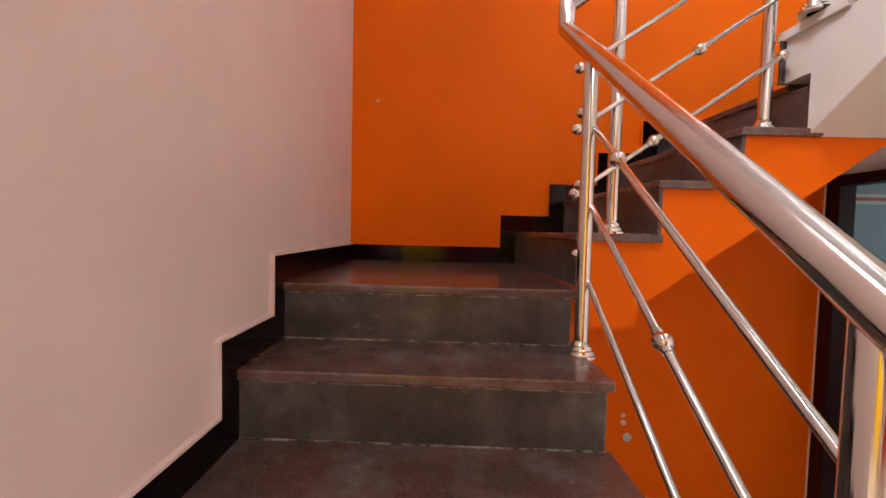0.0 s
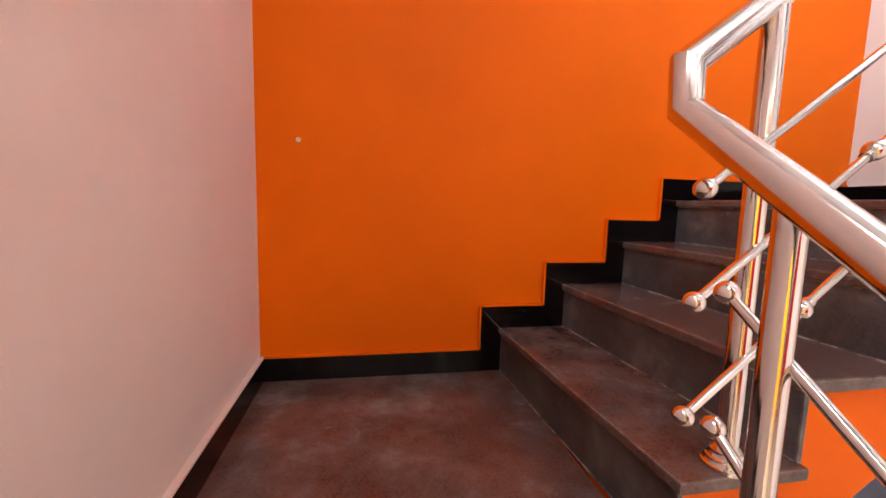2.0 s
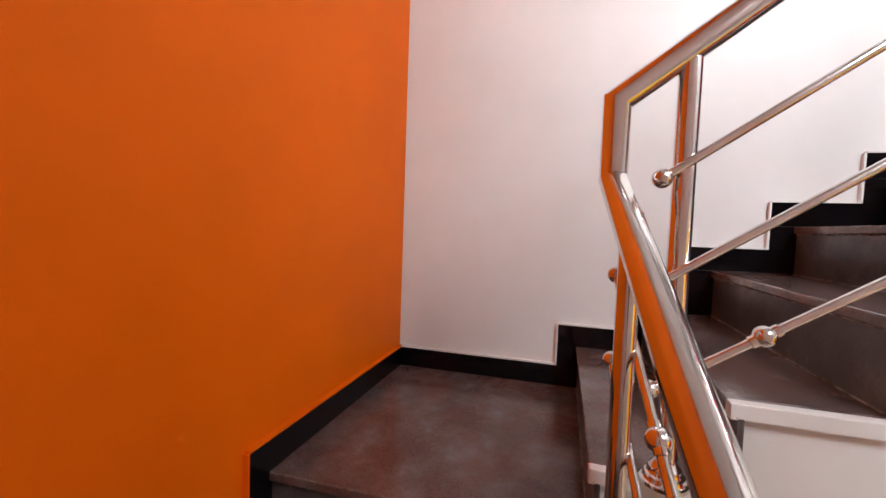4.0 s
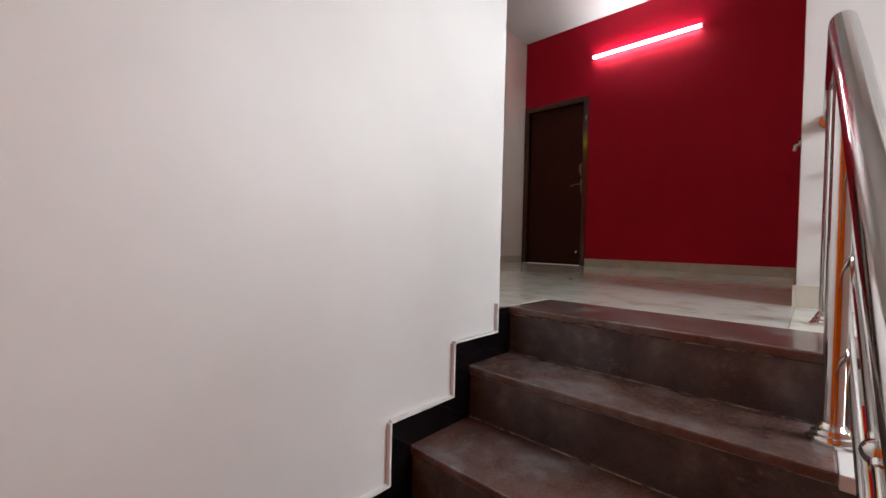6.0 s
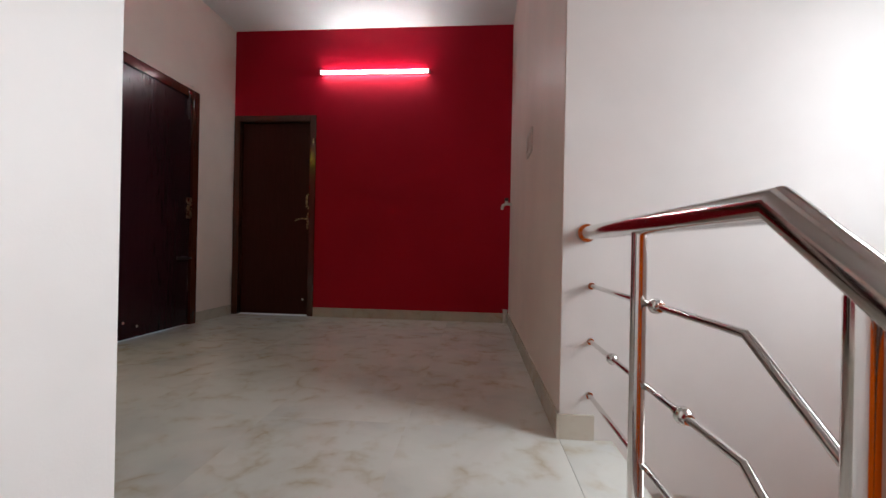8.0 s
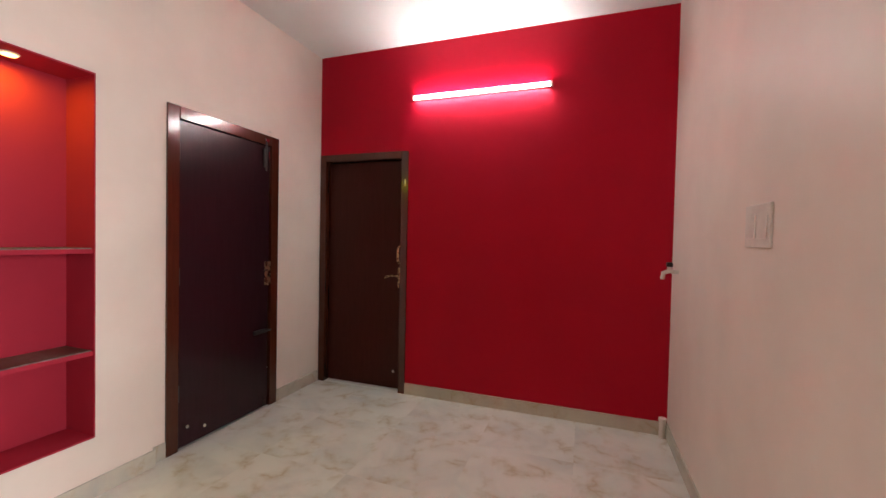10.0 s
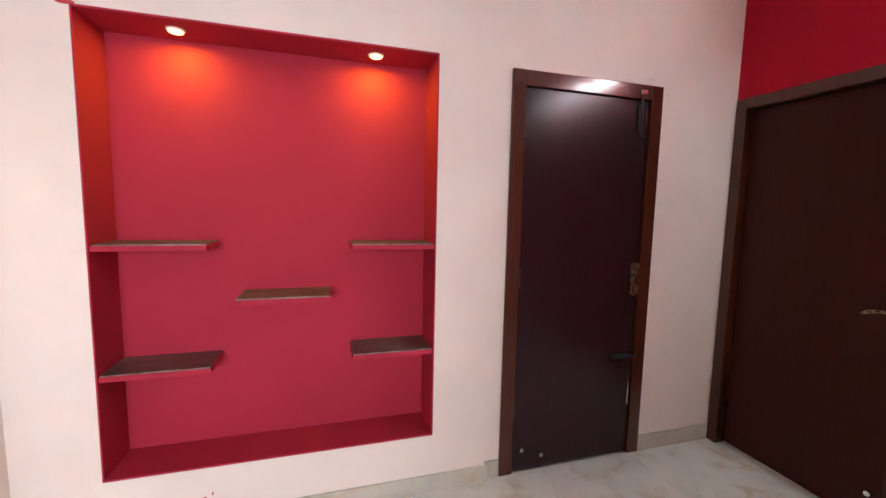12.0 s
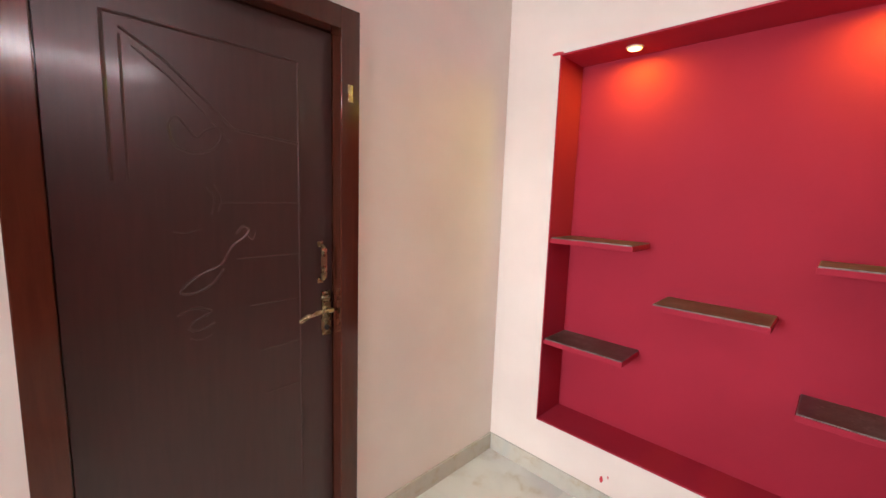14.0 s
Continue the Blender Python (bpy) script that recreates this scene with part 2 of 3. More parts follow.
def tube(bm, p, q, r, seg=16, r2=None):
    p, q = Vector(p), Vector(q)
    d = q - p
    bmesh.ops.create_cone(bm, cap_ends=True, segments=seg, radius1=r, radius2=r if r2 is None else r2, depth=d.length, matrix=Matrix.Translation((p + q) / 2) @ d.to_track_quat("Z", "Y").to_matrix().to_4x4())
    return bm


def ball(bm, p, r, squash=1.0):
    bmesh.ops.create_uvsphere(bm, u_segments=16, v_segments=10, radius=r, matrix=Matrix.Translation(p) @ Matrix.Diagonal((1, 1, squash, 1)))
    return bm


def pipe(bm, pts, r, seg=18):
    """A round tube along a line, cut at an angle where it turns."""
    p = [Vector(q) for q in pts]
    d = [(b - a).normalized() for a, b in zip(p, p[1:])]
    side = d[0].orthogonal().normalized()
    up = d[0].cross(side)
    ring = [side * math.cos(2 * math.pi * k / seg) * r + up * math.sin(2 * math.pi * k / seg) * r for k in range(seg)]
    rows = [[bm.verts.new(p[0] + o) for o in ring]]
    for n in range(1, len(p)):
        way = d[n - 1]
        cut = (way + d[n]).normalized() if n < len(d) else way
        prev = [v.co.copy() for v in rows[-1]]
        rows.append([bm.verts.new(q + way * ((p[n] - q).dot(cut) / way.dot(cut))) for q in prev])
    for a, b in zip(rows, rows[1:]):
        for k in range(seg):
            bm.faces.new((a[k], a[(k + 1) % seg], b[(k + 1) % seg], b[k]))
    bm.faces.new(rows[0])
    bm.faces.new(rows[-1][::-1])
    bmesh.ops.recalc_face_normals(bm, faces=bm.faces)
    return bm


def prism(bm, pts, axis, a, b):
    """A flat outline of (u, v) swept along an axis from a to b."""
    def at(u, v, w):
        return {"x": (w, u, v), "y": (u, w, v), "z": (u, v, w)}[axis]
    lo, hi = [bm.verts.new(at(u, v, a)) for u, v in pts], [bm.verts.new(at(u, v, b)) for u, v in pts]
    bm.faces.new(lo)
    bm.faces.new(hi)
    for i in range(len(pts)):
        j = (i + 1) % len(pts)
        bm.faces.new((lo[i], lo[j], hi[j], hi[i]))
    bmesh.ops.recalc_face_normals(bm, faces=bm.faces)
    return bm


def part(name, bm, material, parent=None, label="", smooth=False):
    me = bpy.data.meshes.new(name)
    bm.to_mesh(me)
    bm.free()
    me.materials.append(material)
    if smooth:
        for p in me.polygons:
            p.use_smooth = len(p.vertices) == 4 or p.area < 1e-4
        me.set_sharp_from_angle(angle=radians(31))
    ob = new(name, me)
    ob.parent = parent
    if label:
        ob["label"] = label
    return ob


def piece(name, me, parent, at=(0, 0, 0)):
    ob = new(name, me)
    ob.parent, ob.location = parent, at
    return ob


def structure(name, bm, material, label, category):
    return tagged(part(name, bm, material), label, category, kind="structure")


def holder(name, at, label, category, group="", kind=""):
    ob = new(name)
    ob.location = at
    return tagged(ob, label, category, group, kind)


def under(ob, name, bm, material, label="", smooth=False):
    """A part whose mesh is in world places, hung under a thing that stands elsewhere."""
    bmesh.ops.translate(bm, verts=bm.verts, vec=-ob.matrix_basis.translation if ob.parent is None else (0, 0, 0))
    return part(name, bm, material, ob, label, smooth)


# ---- large structure: walls, floors, ceiling ----
def lean(ob):
    """The east stair wall runs a degree off square: move its places with it."""
    for v in ob.data.vertices:
        v.co.x += 0.02 * (YO - v.co.y)
    return ob


def wall(name, boxes, material, label):
    bm = bmesh.new()
    for b in boxes:
        box(bm, *b)
    return structure(name, bm, material, label, "wall")


WZ0, WZ1, WY0, WY1 = 0.8, 2.1, 2.65, 3.65          # stairwell window opening
wall("wall_stair_west", [(XL - 0.2, XL, YP, WY0, GROUND, TOP), (XL - 0.2, XL, WY1, YO + 0.2, GROUND, TOP), (XL - 0.2, XL, WY0, WY1, GROUND, WZ0), (XL - 0.2, XL, WY0, WY1, WZ1, TOP)], CREAM, "cream painted plaster wall beside the lower stair flight")
WD0, WD1, WDZ = 4.70, 5.488, -1.238                # wash room doorway in the east wall
wall("wall_orange", [(XL, XW, YO, YO + 0.2, GROUND, TOP), (XW, XW + 0.05, YO, YO + 0.2, GROUND, WDZ)], ORANGE, "bright orange painted plaster wall behind the stair landings")
lean(wall("wall_stair_east", [(XW, XW + 0.14, YC + 0.042, YO + 0.2, WDZ, TOP), (XW + 0.05, XW + 0.14, YC + 0.042, WD0, GROUND, WDZ), (XW + 0.05, XW + 0.14, WD1, YO + 0.2, GROUND, WDZ)], WHITE, "off-white painted plaster wall beside the upper stair flight"))
wall("wall_over_well", [(-4.2, -0.003, YP - 0.14, YP, -0.19, TOP)], WHITE, "off-white painted wall over the open stairwell")
wall("wall_switch", [(-0.10, 0.0, -0.14, YP - 0.003, -0.19, TOP)], HALL, "cream painted wall with a light switch")
wall("wall_red", [(0.0, 2.0, -0.16, 0.0, 0, TOP), (2.0, XE, -0.16, 0.0, 2.08, TOP)], RED, "deep crimson painted feature wall")
DC0, DC1, DCZ = 1.035, 1.95, 2.075                 # carved door, outer edges of its frame
wall("wall_carved_door", [(XW + 0.18, DC0, YC, YC + 0.14, 0, TOP), (DC1, XE + 0.4, YC, YC + 0.14, 0, TOP), (DC0, DC1, YC, YC + 0.14, DCZ, TOP)], HALL, "cream painted wall holding the carved door")
NY0, NY1, NZ0, NZ1, NX = 1.825, 3.188, 0.305, 2.11, 2.862
wall("wall_door_east", [(XE, XE + 0.16, -0.16, 0.55, 0, TOP), (XE, XE + 0.16, 1.45, 1.54, 0, TOP), (XE, XE + 0.16, 0.55, 1.45, 2.1, TOP)], HALL, "cream painted wall around the plain dark door")
wall("wall_niche", [(NX, 3.1, 1.54, NY0, 0, TOP), (NX, 3.1, NY1, YC, 0, TOP), (NX, 3.1, NY0, NY1, 0, NZ0 - 0.004), (NX, 3.1, NY0, NY1, NZ1 + 0.004, TOP)], HALL, "cream painted wall panel around the red niche")

bm = boxed(XL - 0.2, XE + 0.4, -0.2, YO + 0.2, TOP, TOP + 0.15)
structure("ceiling", bm, CEIL, "plain white painted ceiling", "ceiling")
box_floor = boxed(-0.14, XE + 0.3, -0.16, 3.14, -0.19, -0.012)
box(box_floor, XW + 0.06, XE + 0.3, 3.14, YC + 0.14, -0.19, -0.012)
box(box_floor, -0.2, -0.14, YP, 3.14, -0.19, -0.012)
floor = structure("floor", box_floor, GROUT, "glossy cream marble tile floor of the upper hall", "floor")
ground = structure("floor_ground", boxed(-4.2, 3.2, -0.6, 6.1, GROUND - 0.2, GROUND), BEIGE, "beige tiled floor of the ground storey", "floor")

# ground storey seen through the stairwell
wall("wall_ground_yellow", [(-2.96, -1.21, -0.2, 0.0, GROUND, -0.2)], YELLOW, "bright yellow painted wall of the ground storey")
wall("wall_ground_red", [(-1.21, 3.2, -0.2, 0.0, GROUND, -0.2)], RED, "red painted wall of the ground storey")
wall("wall_ground_beige", [(-4.2, -3.25, -0.2, 0.0, GROUND, -0.2), (-3.25, -2.96, -0.2, 0.0, GROUND + 2.08, -0.2)], CREAM, "beige painted wall of the ground storey")
# the window opening in the west wall is added to suit the fill lamp
wall("wall_ground_west", [(-4.2, -4.0, 0.0, 0.75, GROUND, -0.2), (-4.2, -4.0, 2.05, YP, GROUND, -0.2), (-4.2, -4.0, 0.75, 2.05, GROUND, -1.95), (-4.2, -4.0, 0.75, 2.05, -0.75, -0.2), (-4.2, XL - 0.2, YP, YP + 0.15, GROUND, -0.19)], CREAM, "beige painted outer wall of the ground storey with an added window")
wall("wall_ground_east", [(XW, XW + 0.14, 0.0, YC + 0.02, GROUND, -0.2)], CREAM, "beige painted wall of the ground storey")
structure("ceiling_ground", boxed(-4.2, -0.2, -0.2, YP - 0.14, -0.3, -0.2), CEIL, "white painted ceiling of the ground storey", "ceiling")
structure("ceiling_ground_east", boxed(-0.2, 3.2, -0.2, YP, -0.3, -0.2), CEIL, "white painted ceiling of the ground storey", "ceiling")

# ---- staircase ----
stairs = holder("staircase", (0, 0, 0), "three-flight dogleg stair clad in dark brown granite", "staircase", kind="structure")
body = bmesh.new()
for k, y in enumerate(R1):
    y_back = YO if k == 0 else R1[k - 1]
    box(body, XL, X1R - 0.008, y + 0.012, y_back + 0.012 if k else YO, GROUND, LAND_1 - H * k - 0.025)


def slanted(me, x0, back=1e9):
    """The lower flight's edges run two degrees off square; what lies behind back stays."""
    for v in me.vertices:
        if v.co.y < back:
            v.co.y -= 0.034 * (v.co.x - x0)
    return me


slanted(under(stairs, "lower_flight_body", body, WHITE).data, XL, 4.8)
body = bmesh.new()
SKEW = 0.037                                        # the short flight runs two degrees off square


def skewed(ob):
    """Move a piece of the short flight with its slant; its mesh is in world places."""
    for v in ob.data.vertices:
        v.co.x -= SKEW * (v.co.y - Y2F)
    return ob


outline = [(R2[0] + 0.012, -1.884), (-0.629, -1.884), (-0.627, -1.817), (0.20, -1.237), (0.20, LAND_2 - 0.03), (R2[3] + 0.012, LAND_2 - 0.03)]
for k in (2, 1, 0):
    z = LAND_1 + H * (k + 1) - 0.025
    outline += [(R2[k + 1] + 0.012, z), (R2[k] + 0.012, z)]
prism(body, outline, "y", Y2F + 0.008, YO)
skewed(under(stairs, "short_flight_body", body, ORANGE, "orange painted stair side and sloping soffit"))
body = bmesh.new()
box(body, 0.202, XW, Y2F + 0.115, YO, LAND_2 - 0.187, LAND_2 - 0.026)
box(body, X3L + 0.02, XW, Y2F, R3[0] - 0.012, LAND_2 + 0.001, LAND_2 + H - 0.026)
outline = [(Y2F, LAND_2 - 0.2), (Y2F, LAND_2 + H - 0.026), (R3[1] - 0.012, LAND_2 + H - 0.026)]
for k in range(1, 6):
    z = LAND_2 + H * (k + 1) - 0.026
    outline += [(R3[k] - 0.012, z), (R3[k + 1] - 0.012 if k < 5 else 3.14, z)]
outline += [(3.14, -0.19), (3.30, -0.30), (Y2F - 0.04, LAND_2 - 0.17)]
prism(body, outline, "x", X3L + 0.02, XW)
under(stairs, "upper_flight_body", body, WHITE, "white painted stair side and sloping soffit")


def slab_mesh(name, sx, sy, sz, material, bevel=0.004):
    bm = boxed(0, sx, 0, sy, 0, sz, bevel=bevel)
    me = bpy.data.meshes.new(name)
    bm.to_mesh(me)
    bm.free()
    me.materials.append(material)
    return me


T = 0.026
t1 = slab_mesh("tread", X1R + 0.012 - XL, 0.283 + 0.02, T, TREAD, 0.006)
r1 = slab_mesh("riser", X1R - XL - 0.004, 0.012, H - T, RISER, 0.002)
slanted(t1, 0.0)
slanted(r1, 0.0)
for k, y in enumerate(R1):
    z = LAND_1 - H * k
    if k:
        piece("tread", t1, stairs, (XL, y - 0.010, z - T))
    piece("riser", r1, stairs, (XL, y, z - H))
piece("landing_slab", slanted(slab_mesh("landing_slab", X1R + 0.012 - XL, YO - R1[0] + 0.010, T, TREAD, 0.006), 0.0, 0.2), stairs, (XL, R1[0] - 0.010, LAND_1 - T))
for k, x in enumerate(R2):
    z = LAND_1 + H * (k + 1)
    if k < 3:
        skewed(under(stairs, "tread", boxed(x - 0.010, R2[k + 1] + 0.012, Y2F - 0.012, YO, z - T, z, bevel=0.006), TREAD))
    skewed(under(stairs, "riser", boxed(x, x + 0.012, Y2F + 0.004, YO, z - H, z - T, bevel=0.002), RISER))
upper = boxed(R2[3] - 0.012, XW + 0.02, R3[0] - 0.006, YO, LAND_2 - T, LAND_2, bevel=0.006)
for v in upper.verts:
    if v.co.x < 0:
        v.co.x -= SKEW * (v.co.y - Y2F)
under(stairs, "landing_slab", upper, TREAD)
r3 = slab_mesh("riser", XW - X3L + 0.045, 0.012, H - T, RISER, 0.002)
for k, y in enumerate(R3):
    z = LAND_2 + H * (k + 1)
    if k < 5:
        under(stairs, "tread", boxed(X3L + 0.03, XW + 0.05, R3[k + 1] - 0.010, y + 0.010, z - T, z, bevel=0.006), TREAD)
        under(stairs, "painted_tread_end", boxed(X3L + 0.004, X3L + 0.03, R3[k + 1] + 0.008, y + 0.012, z - T - 0.006, z - 0.001, bevel=0.003), WHITE)
    piece("riser", r3, stairs, (X3L + 0.004, y - 0.012, z - H))
piece("top_slab", slab_mesh("top_slab", XW - X3L + 0.05, R3[5] + 0.010 - 3.14, T, TREAD, 0.006), stairs, (X3L - 0.012, 3.14, -T + 0.001))

# pale mortar lines where treads meet risers
seam = bmesh.new()
for k, y in enumerate(R1):
    z = LAND_1 - H * k
    box(seam, XL, X1R, y - 0.003, y, z - H, z - H + 0.004)
    box(seam, XL, X1R - 0.004, y - 0.002, y, z - T - 0.004, z - T)
slanted(under(stairs, "mortar_seams", seam, MORTAR).data, XL)
seam = bmesh.new()
slant = bmesh.new()
for k, x in enumerate(R2):
    z = LAND_1 + H * (k + 1)
    box(slant, x - 0.003, x, Y2F, YO, z - H, z - H + 0.003)
    box(slant, x - 0.002, x, Y2F + 0.004, YO, z - T - 0.003, z - T)
skewed(under(stairs, "mortar_seams", slant, MORTAR))
for k, y in enumerate(R3):
    z = LAND_2 + H * (k + 1)
    box(seam, X3L, XW + 0.03, y, y + 0.003, z - H, z - H + 0.003)
    box(seam, X3L + 0.004, XW + 0.03, y, y + 0.002, z - T - 0.003, z - T)
under(stairs, "mortar_seams", seam, MORTAR)

# black stepped skirting with the painted plaster edge above it
S, D = 0.088, 0.085
skirt = holder("stair_skirting", (0, 0, 0), "polished black granite skirting stepping up the stair walls", "skirting", kind="structure")


def skirt_run(axis, sign, at, inward, start, end, risers, level, material, last=True):
    """A stepped skirting on a wall; places along the climb, which runs with sign on the axis."""
    w, rw = sorted((at, at + inward)), sorted((at, at + inward * 1.3))
    rim, e, made = bmesh.new(), 0.007, []

    def span(u0, u1, z0, z1, depth):
        u = sorted((sign * u0, sign * u1))
        return (*u, *depth, z0, z1) if axis == "x" else (*depth, *u, z0, z1)
    for k in range(len(risers) + 1):
        z = level + H * k
        a = start if k == 0 else risers[k - 1] - D
        b = risers[k] if k < len(risers) else end
        if k:
            made += [under(skirt, "skirting_tile", boxed(*span(a, a + D, z - H + S, z, w), bevel=0.001), BLACK)]
            box(rim, *span(a - e, a, z - H + S, z + (S if k < len(risers) or last else 0.02), rw))
        if k < len(risers) or last:
            made += [under(skirt, "skirting_tile", boxed(*span(a, b, z + 0.0005, z + S, w), bevel=0.001), BLACK)]
            box(rim, *span(a, risers[k] - D if k < len(risers) else end, z + S, z + S + e, rw))
    made += [under(skirt, "plaster_edge", rim, material)]
    if at == XW:
        for ob in made:
            lean(ob)


skirt_run("y", 1, XL, 0.012, 2.46, YO, R1[::-1], GROUND, CREAM)
skirt_run("x", 1, YO, -0.012, XL, XW, [x - SKEW * (YO - Y2F) for x in R2], LAND_1, ORANGE)
skirt_run("y", -1, XW, -0.012, -YO, -3.2, [-y for y in R3], LAND_2, WHITE, last=False)

# ---- railing ----
rail = holder("stair_railing", (0, 0, 0), "polished stainless steel stair railing with three thin bars", "railing")
XR1, XR3 = -0.876, -0.090
K1, K2 = 0.715, 0.685                              # slopes of the bars
RT, RB = 3.43, 3.335                               # where the upper handrail and its bars turn level


def z1(y, z0):
    return z0 - K1 * (4.63 - y)


def z2(x, z0):
    return z0 + K2 * (x + 0.85)


def x3(y):
    return XR3 - 0.030 * (y - RT)


def y2(x):
    return 4.596 + 0.105 * (x + 0.88)


HR = 0.026
RISE = 0.742
hand = [(XR1, 2.72, -0.932 - RISE * (4.592 - 2.72)), (XR1 - 0.015, 4.592, -0.932), (XR1 - 0.015, 4.597, -0.859), (x3(4.69), 4.697, -0.293), (x3(4.69), 4.697, -0.144), (XR3, RT, 0.787), (XR3, YP, 0.79)]
under(rail, "handrail", pipe(bmesh.new(), hand, HR, 28), STEEL, "thick polished steel tube handrail", True)
cup = tube(bmesh.new(), (XR3, YP, 0.79), (XR3, YP + 0.012, 0.79), 0.038, 24, 0.034)
under(rail, "wall_flange", cup, STEEL, smooth=True)


def hand1(y):
    return -0.932 - RISE * (4.592 - y) - 0.02


def hand2(x):
    return -0.859 + 0.566 * (x + 0.891) / 0.763 - 0.02


def hand3(y):
    return 0.787 - 0.931 * (y - RT) / 1.267 - 0.02


def post(x, y, z, top):
    p = under(rail, "post", tube(bmesh.new(), (x, y, z), (x, y, top), 0.0195, 20), STEEL, smooth=True)
    b = bmesh.new()
    rings = []
    for r, h in ((0.043, 0.0), (0.043, 0.007), (0.039, 0.009), (0.036, 0.014), (0.036, 0.019), (0.032, 0.021), (0.029, 0.027), (0.029, 0.032), (0.026, 0.034), (0.0200, 0.044)):
        rings.append([b.verts.new((x + r * math.cos(k * math.pi / 12), y + r * math.sin(k * math.pi / 12), z + h)) for k in range(24)])
    for low, high in zip(rings, rings[1:]):
        for k in range(24):
            b.faces.new((low[k], low[(k + 1) % 24], high[(k + 1) % 24], high[k]))
    b.faces.new(rings[0][::-1])
    b.faces.new(rings[-1])
    part("base_flange", b, STEEL, p, "stepped steel base flange", True)


post(XR1 + 0.008, 4.425, LAND_1 - H, hand1(4.425))
post(XR1, 3.655, LAND_1 - 4 * H, hand1(3.655))
post(XR1, 2.80, LAND_1 - 7 * H, hand1(2.80))
post(-0.715, y2(-0.715), LAND_1 + H, hand2(-0.715))
post(-0.19, y2(-0.19), LAND_1 + 3 * H, hand2(-0.19))
post(x3(4.575), 4.575, LAND_2 + H, hand3(4.575))
post(x3(3.556), 3.556, LAND_2 + 5 * H, hand3(3.556))
post(XR3, 2.955, 0.0, 0.78)


def bar(pts, balls=(), ends=(0,)):
    under(rail, "bar", pipe(bmesh.new(), pts, 0.0085, 12), STEEL, smooth=True)
    for i in ends:
        under(rail, "ball_finial", ball(bmesh.new(), pts[i], 0.0185), STEEL, smooth=True)
    for n, p in enumerate(balls):
        # a ball joint with a collar on each side, along its bar
        i = n if len(pts) > 2 else 0
        way = (Vector(pts[i + 1]) - Vector(pts[i])).normalized()
        b = ball(bmesh.new(), p, 0.0195)
        tube(b, Vector(p) - way * 0.026, Vector(p) + way * 0.026, 0.0115, 16)
        under(rail, "ball_joint", b, STEEL, smooth=True)


XB1, XB3 = XR1 + 0.018, XR3 - 0.022
for z0, yb in ((-1.131, 4.257), (-1.346, 4.03), (-1.557, 3.80)):
    bar([(XB1, 4.513, z1(4.513, z0)), (XB1, 2.78, z1(2.78, z0))], [(XB1, yb, z1(yb, z0))])
for z0, xb, xe in ((-1.056, -0.328, -0.02), (-1.246, -0.446, -0.02), (-1.449, -0.591, X3L - 0.02)):
    bar([(-0.85, y2(-0.85) - 0.018, z0), (xe, y2(xe) - 0.018, z2(xe, z0))], [(xb, y2(xb) - 0.018, z2(xb, z0))], (0, 1))
for zt, zb, yb, yc in ((0.588, -0.293, 3.71, 3.008), (0.376, -0.490, 3.95, 3.141), (0.170, -0.690, 4.436, 3.302)):
    low, turn = (x3(4.615) - 0.018, 4.615, zb), (XB3, RB, zt)
    f = (yb - RB) / (4.615 - RB)
    bar([low, turn, (XB3, YP, zt)], [(XB3 + f * (low[0] - XB3), yb, zt + f * (zb - zt)), (XB3, yc, zt)])
    under(rail, "bar_flange", tube(bmesh.new(), (XB3, YP, zt), (XB3, YP + 0.006, zt), 0.013, 16), STEEL, smooth=True)
under(rail, "ball_joint", ball(bmesh.new(), (XB3, 2.70, 0.376), 0.0185), STEEL, smooth=True)

# ---- upper hall ----
tile_me = slab_mesh("floor_tile", 0.5999, 0.5999, 0.012, MARBLE, 0.0)
for i in range(5):
    for j in range(6):
        x, y = i * 0.6, j * 0.6
        sx, sy = min(0.5999, XE - x), min(0.5999, YC - y)
        if sx < 0.05 or sy < 0.05:
            continue
        if x < XW and y + 0.5999 > 3.14:
            if x + 0.6 <= XW or y > 3.14:
                sy = 3.14 - y
            else:
                rest = slab_mesh("floor_tile", x + 0.5999 - XW - 0.044, YC - 3.142, 0.012, MARBLE, 0.0)
                piece("floor_tile", rest, floor, (XW + 0.044, 3.142, -0.012))
                sy = 3.14 - y
            if sy < 0.05:
                continue
        full = sx > 0.59 and sy > 0.59
        piece("floor_tile", tile_me if full else slab_mesh("floor_tile", sx, sy, 0.012, MARBLE, 0.0), floor, (x, y, -0.012))
for y0, y1 in ((YP + 0.002, 3.14),):
    piece("floor_tile", slab_mesh("floor_tile", 0.198, y1 - y0, 0.012, MARBLE, 0.0), floor, (-0.2, y0, -0.012))

base = holder("baseboard", (0, 0, 0), "beige marble skirting tiles around the hall", "skirting", kind="structure")
for b in ((0.0, 2.0, 0.0, 0.011, 0, 0.095), (0.0, 0.011, 0.012, YP - 0.002, 0, 0.095), (-0.13, 0.0, YP, YP + 0.011, 0, 0.095), (0.0, 0.011, YP - 0.002, YP + 0.011, 0, 0.095), (XE - 0.011, XE, 0.02, 0.55, 0, 0.095), (XE - 0.011, XE, 1.452, 1.528, 0, 0.095), (NX - 0.011, NX, 1.53, YC - 0.012, 0, 0.095), (XW + 0.045, XW + 0.178, YC + 0.031, YC + 0.042, 0, 0.095), (XW + 0.18, DC0, YC - 0.011, YC, 0, 0.095), (DC1, NX, YC - 0.011, YC, 0, 0.095)):
    under(base, "skirting_tile", boxed(*b, bevel=0.0015), SKIRT)

